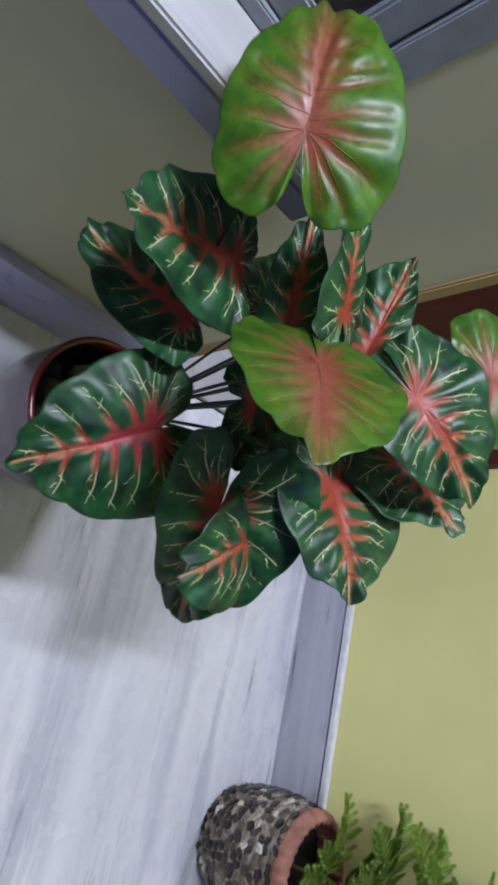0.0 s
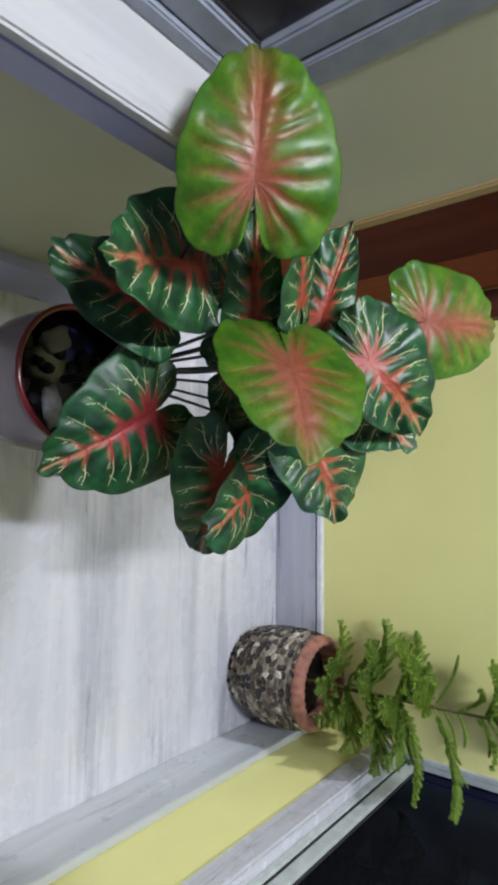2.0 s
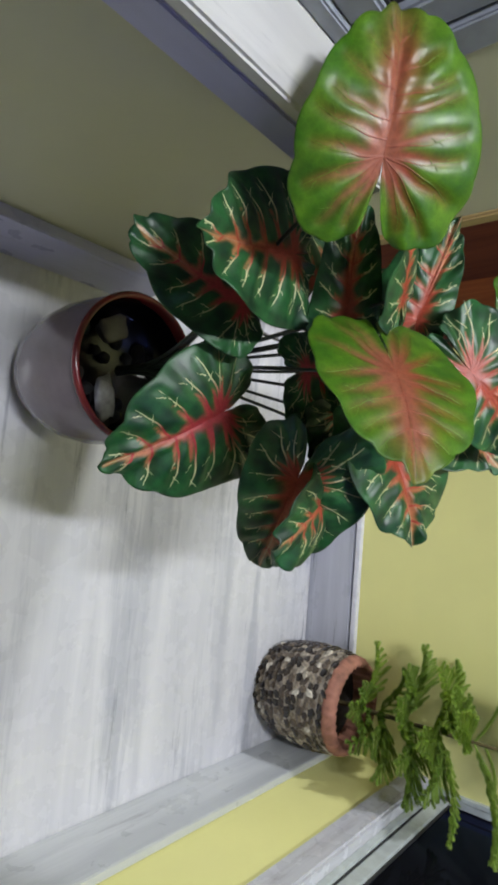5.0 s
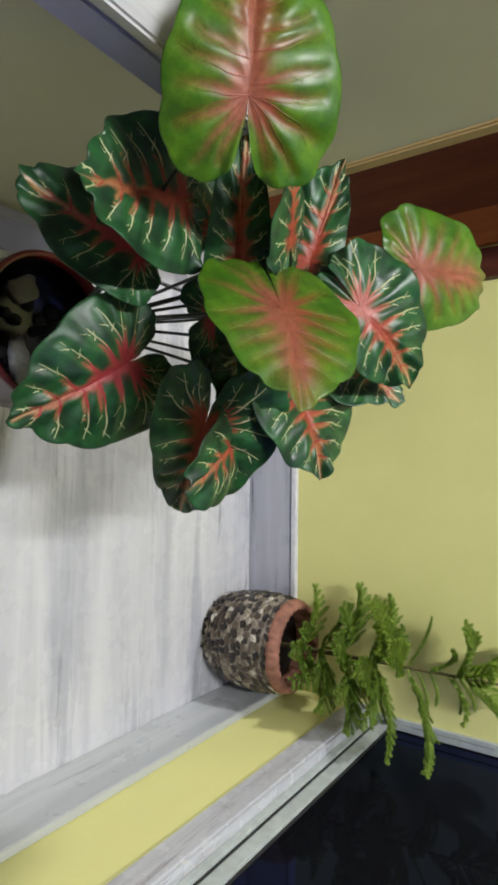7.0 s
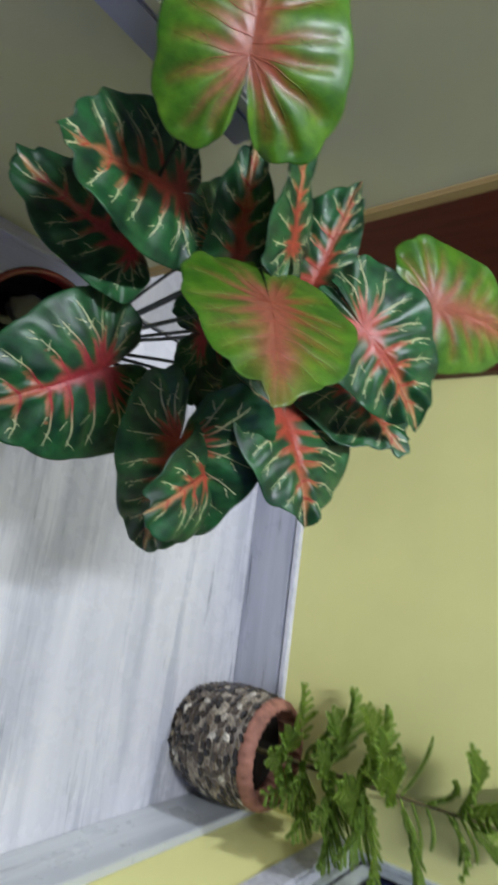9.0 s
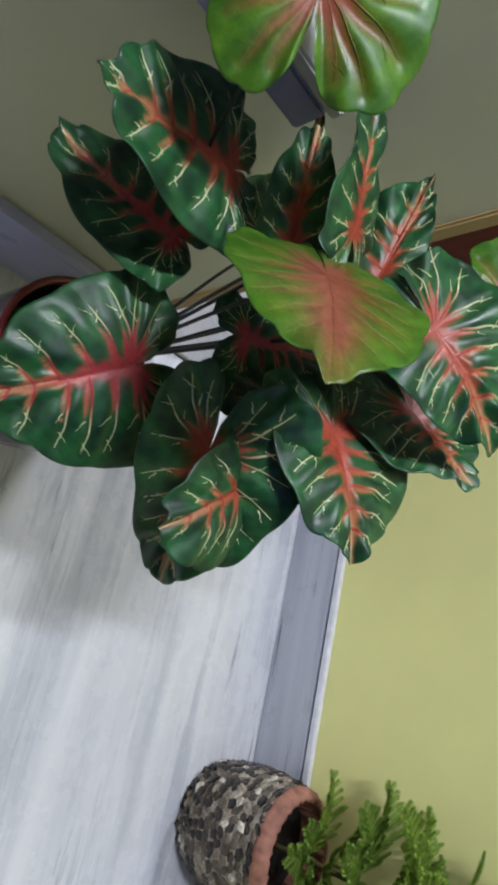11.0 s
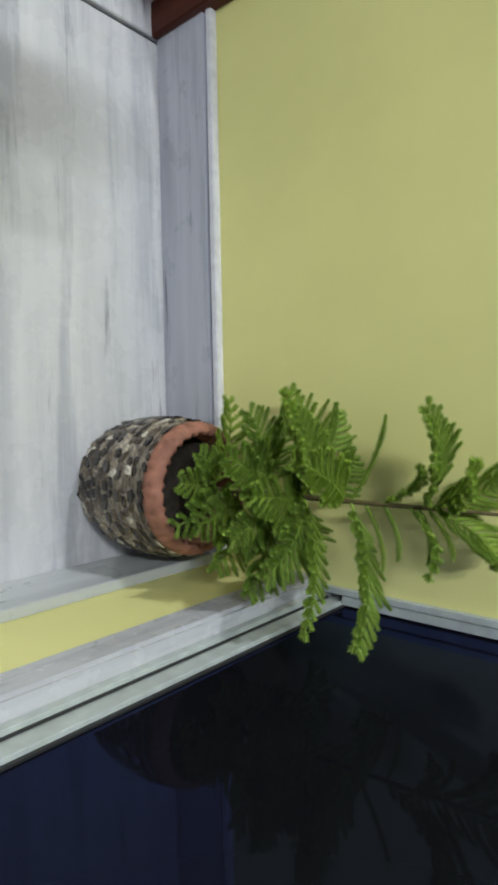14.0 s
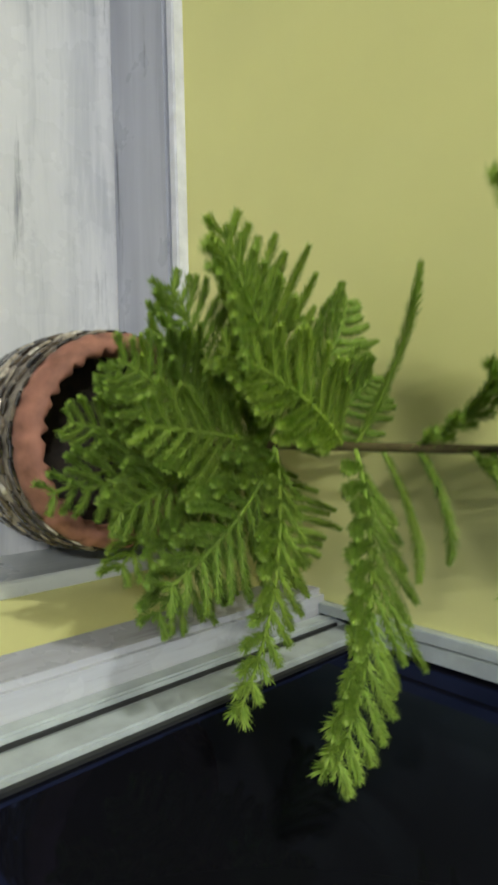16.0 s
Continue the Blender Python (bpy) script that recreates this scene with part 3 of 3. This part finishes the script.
POT_GREY = plain("glazed_grey_ceramic", (0.18, 0.145, 0.165), 0.12, 0.0, 60, 0.05)
POT_RIM = plain("dark_red_glaze", (0.16, 0.018, 0.022), 0.2)
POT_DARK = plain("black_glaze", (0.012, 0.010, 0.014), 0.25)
STONE_GREY = plain("grey_stone", (0.16, 0.15, 0.15), 0.6)
STONE_PALE = plain("pale_stone", (0.34, 0.34, 0.38), 0.5, 0.0, 60, 0.3)
# nearly the same black as the inside, so the pebbles hardly stand out
GRAVEL = plain("near_black_pebbles", (0.016, 0.016, 0.017), 0.9)
TERRACOTTA = plain("terracotta", (0.29, 0.125, 0.084), 0.75, 0.0, 34, 0.35)
SOIL = plain("potting_soil", (0.02, 0.014, 0.010), 0.95, 0.0, 80, 0.5)

pot = tagged(new("round_planter"), "glossy grey round planter with dark red rim on marble floor", "pot")
pot.location = (0.517, -0.935, 0)
v, f = lathe(((0.0, 0.001), (0.070, 0.001), (0.078, 0.006), (0.100, 0.04), (0.117, 0.09), (0.124, 0.14), (0.123, 0.20), (0.119, 0.243)))
child("bowl", data_mesh("bowl", v, f, POT_GREY), pot)
v, f = lathe(((0.119, 0.240), (0.123, 0.244), (0.124, 0.250), (0.120, 0.255), (0.115, 0.253), (0.113, 0.247), (0.1125, 0.235)))
child("rim", data_mesh("rim", v, f, POT_RIM), pot, "dark red glazed rim")
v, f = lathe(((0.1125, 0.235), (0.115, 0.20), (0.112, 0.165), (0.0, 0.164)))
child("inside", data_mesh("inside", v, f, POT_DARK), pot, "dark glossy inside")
stones = random.Random(5)
for k in range(26):
    a, r = stones.uniform(0, 6.28), 0.105 * math.sqrt(stones.uniform(0.05, 0.95))
    bm = bmesh.new()
    bmesh.ops.create_icosphere(bm, subdivisions=2, radius=stones.uniform(0.009, 0.017))
    for q in bm.verts:
        q.co = q.co * (1 + 0.3 * noise.noise(q.co * 70 + Vector((k, 0, 0))))
        q.co.z *= 0.6
        q.co += Vector((r * math.cos(a), r * math.sin(a), 0.170))
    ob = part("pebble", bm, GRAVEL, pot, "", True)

for name, label, place, size, turn, mat in (("stone", "flat white stone", (0.048, -0.014, 0.186), (0.036, 0.017, 0.005), 8, STONE_PALE), ("stone", "grey stone", (-0.072, -0.010, 0.185), (0.020, 0.030, 0.010), 25, STONE_GREY)):
    bm = bmesh.new()
    bmesh.ops.create_icosphere(bm, subdivisions=3, radius=1)
    for q in bm.verts:
        n = q.co.copy()
        q.co = Vector([math.copysign(abs(c) ** 0.6, c) for c in n]) * (1 + 0.34 * noise.noise(n * 1.6 + Vector((turn, 0, 0))) + 0.10 * noise.noise(n * 5))
        q.co = Matrix.Rotation(radians(turn), 3, "Z") @ Vector([c * k for c, k in zip(q.co, size)]) + Vector(place)
    part(name, bm, mat, pot, label, True)

# ---- mosaic pot with a Norfolk pine ----
CX, CY = 1.222, -0.137


def profile_r(z):
    """Radius of the belly at height z."""
    return float(np.interp(z, (0, 0.012, 0.05, 0.09, 0.13, 0.17, 0.21, 0.235), (0.086, 0.100, 0.119, 0.130, 0.134, 0.133, 0.127, 0.121)))


def stone_material(name, single):
    """Glazed stone chips, each of its own tone."""
    m, nt, b = material(name, 0.13)
    tone = nt.nodes.new("ShaderNodeObjectInfo" if single else "ShaderNodeNewGeometry").outputs["Random" if single else "Random Per Island"]
    c = ramp(nt, tone, (0.0, (0.012, 0.009, 0.008)), (0.34, (0.034, 0.025, 0.019)), (0.58, (0.085, 0.064, 0.046)), (0.78, (0.16, 0.13, 0.10)), (0.92, (0.32, 0.28, 0.22)), (1.0, (0.62, 0.59, 0.52)))
    f = noise_tex(nt, coords(nt), 130, 5)
    nt.links.new(mix(nt, 0.8, c, ramp(nt, f, (0.34, (0.35, 0.33, 0.31)), (0.66, (1.45, 1.4, 1.3))), "MULTIPLY"), b.inputs["Base Color"])
    bump(nt, b, f, 0.2, 0.001)
    return m


STONE, STONE_MIXED = stone_material("mosaic_stone", True), stone_material("mosaic_stone_joined", False)
GROUT = plain("cream_grout", (0.24, 0.205, 0.165), 0.85, 0.0, 60, 0.6)
mosaic = tagged(new("mosaic_pot"), "round terracotta pot covered with brown and grey stone chips", "pot")
mosaic.location = (CX, CY, 0)
v, f = lathe([(0.0, 0.001), (0.086, 0.001)] + [(profile_r(z) - 0.003, z) for z in np.linspace(0.006, 0.235, 14)])
child("body", data_mesh("body", v, f, GROUT), mosaic, "grey grout between the chips")


def scalloped_rim():
    """The terracotta collar, wavy along both edges."""
    n, verts, faces = 260, [], []
    prof = ((0.1175, 0.224, 0), (0.1225, 0.230, 1), (0.1215, 0.240, 1), (0.1145, 0.254, 0), (0.1065, 0.260, 0), (0.1015, 0.259, 2), (0.100, 0.252, 2), (0.100, 0.188, 0))
    for r, z, wavy in prof:
        for k in range(n):
            a = 2 * math.pi * k / n
            w = 0.0024 * math.sin(31 * a + wavy) + 0.0014 * math.sin(47 * a + 2 * wavy) if wavy else 0.0006 * math.sin(9 * a)
            rr = r + (w if wavy == 2 else 0.3 * w)
            verts.append((rr * math.cos(a), rr * math.sin(a), z + (w if wavy == 1 else 0)))
    for i in range(len(prof) - 1):
        for k in range(n):
            faces.append((i * n + k, i * n + (k + 1) % n, (i + 1) * n + (k + 1) % n, (i + 1) * n + k))
    return verts, faces


child("rim", data_mesh("rim", *scalloped_rim(), TERRACOTTA), mosaic, "bare terracotta rim with a scalloped edge")
v, f = disc(0.101, 0.192)
child("soil", data_mesh("soil", v, f, SOIL), mosaic, "dark potting soil")

GREEN, nt_, b_ = material("pine_needles", 0.6)
b_.inputs["Specular IOR Level"].default_value = 0.15
b_.inputs["Subsurface Weight"].default_value = 0.35
b_.inputs["Subsurface Radius"].default_value = (0.006, 0.008, 0.002)
b_.inputs["Subsurface Scale"].default_value = 1.0
f_ = noise_tex(nt_, coords(nt_), 26, 4)
tone_ = nt_.nodes.new("ShaderNodeNewGeometry")
c_ = mix(nt_, 0.5, ramp(nt_, f_, (0.3, (0.16, 0.28, 0.038)), (0.7, (0.33, 0.46, 0.080))), ramp(nt_, tone_.outputs["Random Per Island"], (0.0, (0.15, 0.27, 0.036)), (1.0, (0.39, 0.50, 0.105))))
own_ = nt_.nodes.new("ShaderNodeObjectInfo")
c_ = mix(nt_, 1.0, c_, ramp(nt_, own_.outputs["Random"], (0.0, (0.78, 0.84, 0.8)), (0.5, (0.97, 1.0, 0.95)), (1.0, (1.12, 1.10, 0.9))), "MULTIPLY")
nt_.links.new(c_, b_.inputs["Base Color"])
BARK = plain("pine_bark", (0.11, 0.085, 0.03), 0.8, 0.0, 90, 0.4)


class Foliage:
    """Collects needles and twigs of one branch."""

    def __init__(self, seed):
        self.rng, self.verts, self.faces = random.Random(seed), [], []

    def tube(self, pts, radii, sides=6):
        v, f = tube_data(pts, radii, sides)
        o = len(self.verts)
        self.verts += v
        self.faces += [tuple(o + q for q in g) for g in f]

    def needles(self, pts, length, step=0.0015, around=9, lean=0.80):
        """Fine needles that stand off the twig at a slant, closer set towards its end."""
        rng = self.rng
        turn = rng.uniform(0, 6.28)
        for i in range(len(pts) - 1):
            a, b = pts[i], pts[i + 1]
            d = (b - a).normalized()
            u = d.cross(Vector((0.2, 0.35, 0.9))).normalized()
            w = d.cross(u)
            near_end = i / max(1, len(pts) - 2)
            k = max(1, round((b - a).length / (step * (1.25 - 0.35 * near_end))))
            for j in range(k):
                p = a.lerp(b, j / k)
                frac = (i + j / k) / (len(pts) - 1)
                ln = length * (0.78 + 0.28 * frac if frac < 0.7 else 0.976 - 1.9 * (frac - 0.7))
                turn += 0.9
                for q in range(around):
                    ang = turn + 2 * math.pi * q / around + rng.uniform(-0.35, 0.35)
                    out = u * math.cos(ang) + w * math.sin(ang)
                    stand = lean * rng.uniform(0.65, 1.1)
                    tip = p + out * ln * stand + d * ln * rng.uniform(0.6, 1.05)
                    mid = p.lerp(tip, 0.5) + out * 0.0006
                    cross = d.cross(out) * 0.00052
                    o = len(self.verts)
                    self.verts += [p + cross * 0.7, p - cross * 0.7, mid - cross, mid + cross, tip]
                    self.faces += [(o, o + 1, o + 2, o + 3), (o + 3, o + 2, o + 4)]


def branch(base, tip, seed, count=12, reach=0.056, rise=0.025, length=0.0095):
    """One frond: a curved axis with a comb of branchlets on both sides, all set with short needles. A bare shoot when count is 0."""
    fol = Foliage(seed)
    rng = fol.rng
    base, tip = Vector(base), Vector(tip)
    d = (tip - base) * 0.97
    tip = base + d
    if not count:
        rise, length = 0.012, 0.0112
    pts = bezier(base, base + d * 0.33 + Vector((0, 0, rise)), base + d * 0.7 + Vector((0, 0, rise * 1.2)), tip, 18)
    fol.tube(pts, [0.0021 - 0.0013 * i / 17 for i in range(18)])
    fol.needles(pts[1:], length * 0.9, 0.0022 if count else 0.0017, 6 if count else 9)
    for i in range(count):
        f = 0.10 + 0.85 * i / (count - 1)
        k = f * 17
        p = pts[int(k)].lerp(pts[min(17, int(k) + 1)], k - int(k))
        ahead = (pts[min(17, int(k) + 1)] - pts[max(0, int(k) - 1)]).normalized()
        across = ahead.cross(Vector((0, 0, 1))).normalized()
        for s in (-1, 1):
            g = f + rng.uniform(-0.02, 0.02)
            ln = reach * (0.70 + 0.85 * g if g < 0.4 else max(0.22, 1.56 - 1.32 * g)) * rng.uniform(0.86, 1.12)
            out = (across * s + ahead * rng.uniform(0.55, 0.95) + Vector((0, 0, rng.uniform(-0.08, 0.16)))).normalized()
            end = p + out * ln + ahead * ln * rng.uniform(0.12, 0.30) + Vector((0, 0, ln * rng.uniform(0.05, 0.28)))
            q = bezier(p, p + out * ln * 0.4, p + out * ln * 0.8, end, 9)
            fol.tube(q, [0.0007, 0.0008, 0.0009, 0.0010, 0.0011, 0.0011, 0.0010, 0.0008, 0.0004], 5)
            fol.needles(q, length)
    return data_mesh("branch", fol.verts, fol.faces, GREEN, False)


pine = tagged(new("norfolk_pine"), "young Norfolk Island pine with feathery green tiers in the mosaic pot", "plant")
pine.location = (CX, CY, 0.192)


def pine_child(name, me, label=""):
    ob = child(name, me, pine, label)
    ob.matrix_parent_inverse = Matrix.Translation(-pine.location)
    return ob


TRUNK = [Vector((CX + 0.012 * (z - 0.22), CY + 0.10 * (z - 0.22), z)) for z in np.linspace(0.189, 0.76, 24)]


def on_trunk(z):
    return Vector((CX + 0.012 * (z - 0.22), CY + 0.10 * (z - 0.22), z))


fol_ = Foliage(3)
fol_.tube(TRUNK, [0.0062 - 0.0035 * i / 23 for i in range(24)], 8)
pine_child("trunk", data_mesh("trunk", fol_.verts, fol_.faces, BARK), "slender brown trunk")
fol_ = Foliage(4)
fol_.needles(TRUNK[5:], 0.0080, 0.0040, 6)
pine_child("trunk_needles", data_mesh("trunk_needles", fol_.verts, fol_.faces, GREEN, False))
# base height on the trunk, tip, branchlets a side, their reach
BOUGHS = (
    (0.245, (1.150, -0.190, 0.298), 8, 0.044), (0.25, (1.200, -0.228, 0.288), 8, 0.048), (0.27, (1.056, -0.105, 0.288), 9, 0.045), (0.31, (1.265, -0.245, 0.345), 8, 0.060), (0.32, (1.340, -0.220, 0.36), 9, 0.060), (0.31, (1.13, -0.035, 0.335), 7, 0.050), (0.285, (1.268, -0.262, 0.31), 7, 0.055),
    (0.37, (1.045, -0.065, 0.40), 12, 0.062), (0.37, (1.080, -0.190, 0.410), 12, 0.062), (0.37, (1.150, -0.245, 0.415), 11, 0.062), (0.38, (1.275, -0.262, 0.43), 11, 0.062), (0.38, (1.365, -0.235, 0.44), 12, 0.062), (0.38, (1.350, -0.06, 0.44), 10, 0.062),
    (0.45, (1.077, -0.010, 0.462), 12, 0.050), (0.45, (1.052, -0.195, 0.490), 12, 0.062), (0.45, (1.085, -0.240, 0.540), 12, 0.050), (0.45, (1.205, -0.262, 0.475), 11, 0.062), (0.46, (1.405, -0.240, 0.545), 12, 0.034), (0.46, (1.325, -0.260, 0.49), 11, 0.062), (0.45, (1.16, -0.02, 0.50), 10, 0.050),
    (0.542, (1.402, -0.253, 0.637), 14, 0.049), (0.542, (1.089, -0.105, 0.605), 0, 0), (0.53, (1.150, -0.225, 0.515), 11, 0.050),
    (0.655, (1.080, -0.186, 0.701), 13, 0.048), (0.635, (1.314, -0.152, 0.689), 6, 0.018), (0.66, (1.299, -0.097, 0.701), 0, 0), (0.648, (1.306, -0.115, 0.672), 0, 0), (0.665, (1.150, -0.215, 0.770), 7, 0.034), (0.665, (1.170, -0.030, 0.765), 11, 0.050), (0.67, (1.300, -0.060, 0.745), 10, 0.040),
    (0.565, (1.335, -0.081, 0.584), 0, 0), (0.595, (1.320, -0.063, 0.600), 0, 0), (0.590, (1.170, -0.090, 0.650), 7, 0.018),
)
for i, (z, tip, count, reach) in enumerate(BOUGHS):
    pine_child("branch", branch(on_trunk(z), tip, 100 + i, count, reach))

# ---- mosaic chips ----
chip_rng = random.Random(21)


def chip_data(k):
    """A flat rounded chip: its rim, a bevelled shoulder and a low dome."""
    n = chip_rng.choice((5, 6, 6, 7))
    ring = []
    for j in range(n):
        a = 2 * math.pi * (j + chip_rng.uniform(-0.25, 0.25)) / n
        ring.append((0.0128 * math.cos(a) * chip_rng.uniform(0.8, 1.12), 0.0098 * math.sin(a) * chip_rng.uniform(0.8, 1.12)))
    verts = [(x, y, -0.001) for x, y in ring] + [(x * 0.92, y * 0.92, 0.0014) for x, y in ring] + [(x * 0.62, y * 0.62, 0.0024) for x, y in ring] + [(0, 0, 0.0027)]
    faces = [(r * n + j, r * n + (j + 1) % n, (r + 1) * n + (j + 1) % n, (r + 1) * n + j) for r in range(2) for j in range(n)]
    return verts, faces + [(2 * n + j, 2 * n + (j + 1) % n, 3 * n) for j in range(n)]


CHIP_DATA = [chip_data(k) for k in range(12)]
CHIPS = [data_mesh("chip", v, f, STONE) for v, f in CHIP_DATA]
rest_verts, rest_faces = [], []
ROWS, ROUND_COUNT = 13, 44
for r in range(ROWS):
    z = 0.010 + 0.0176 * r
    rad = profile_r(z) - 0.003
    slope = math.atan2(profile_r(z + 0.01) - profile_r(z - 0.01), 0.02)
    count = round(ROUND_COUNT * rad / 0.131)
    for k in range(count):
        turn = (k + 0.5 * (r % 2) + chip_rng.uniform(-0.28, 0.28)) / count
        kind = chip_rng.randrange(len(CHIPS))
        m = Matrix.Rotation(2 * math.pi * turn, 4, "Z") @ Matrix.Translation((rad, 0, z + chip_rng.uniform(-0.003, 0.003))) @ Matrix.Rotation(math.pi / 2 - slope, 4, "Y") @ Matrix.Rotation(math.pi / 2 + chip_rng.uniform(-1.2, 1.2), 4, "Z") @ Matrix.Rotation(chip_rng.uniform(-0.10, 0.10), 4, "X")
        m = m @ Matrix.Diagonal((chip_rng.uniform(0.75, 1.35), chip_rng.uniform(0.75, 1.3), chip_rng.uniform(0.7, 1.2), 1))
        if 0.48 < turn < 0.96:
            ob = new("chip", CHIPS[kind])
            ob.parent = mosaic
            ob.matrix_basis = m
        else:
            v, f = CHIP_DATA[kind]
            o = len(rest_verts)
            rest_verts += [m @ Vector(p) for p in v]
            rest_faces += [tuple(o + q for q in g) for g in f]
tagged(child("chip_layer", data_mesh("chip_layer", rest_verts, rest_faces, STONE_MIXED), mosaic, "stone chips round the back of the pot"), kind="stuff")
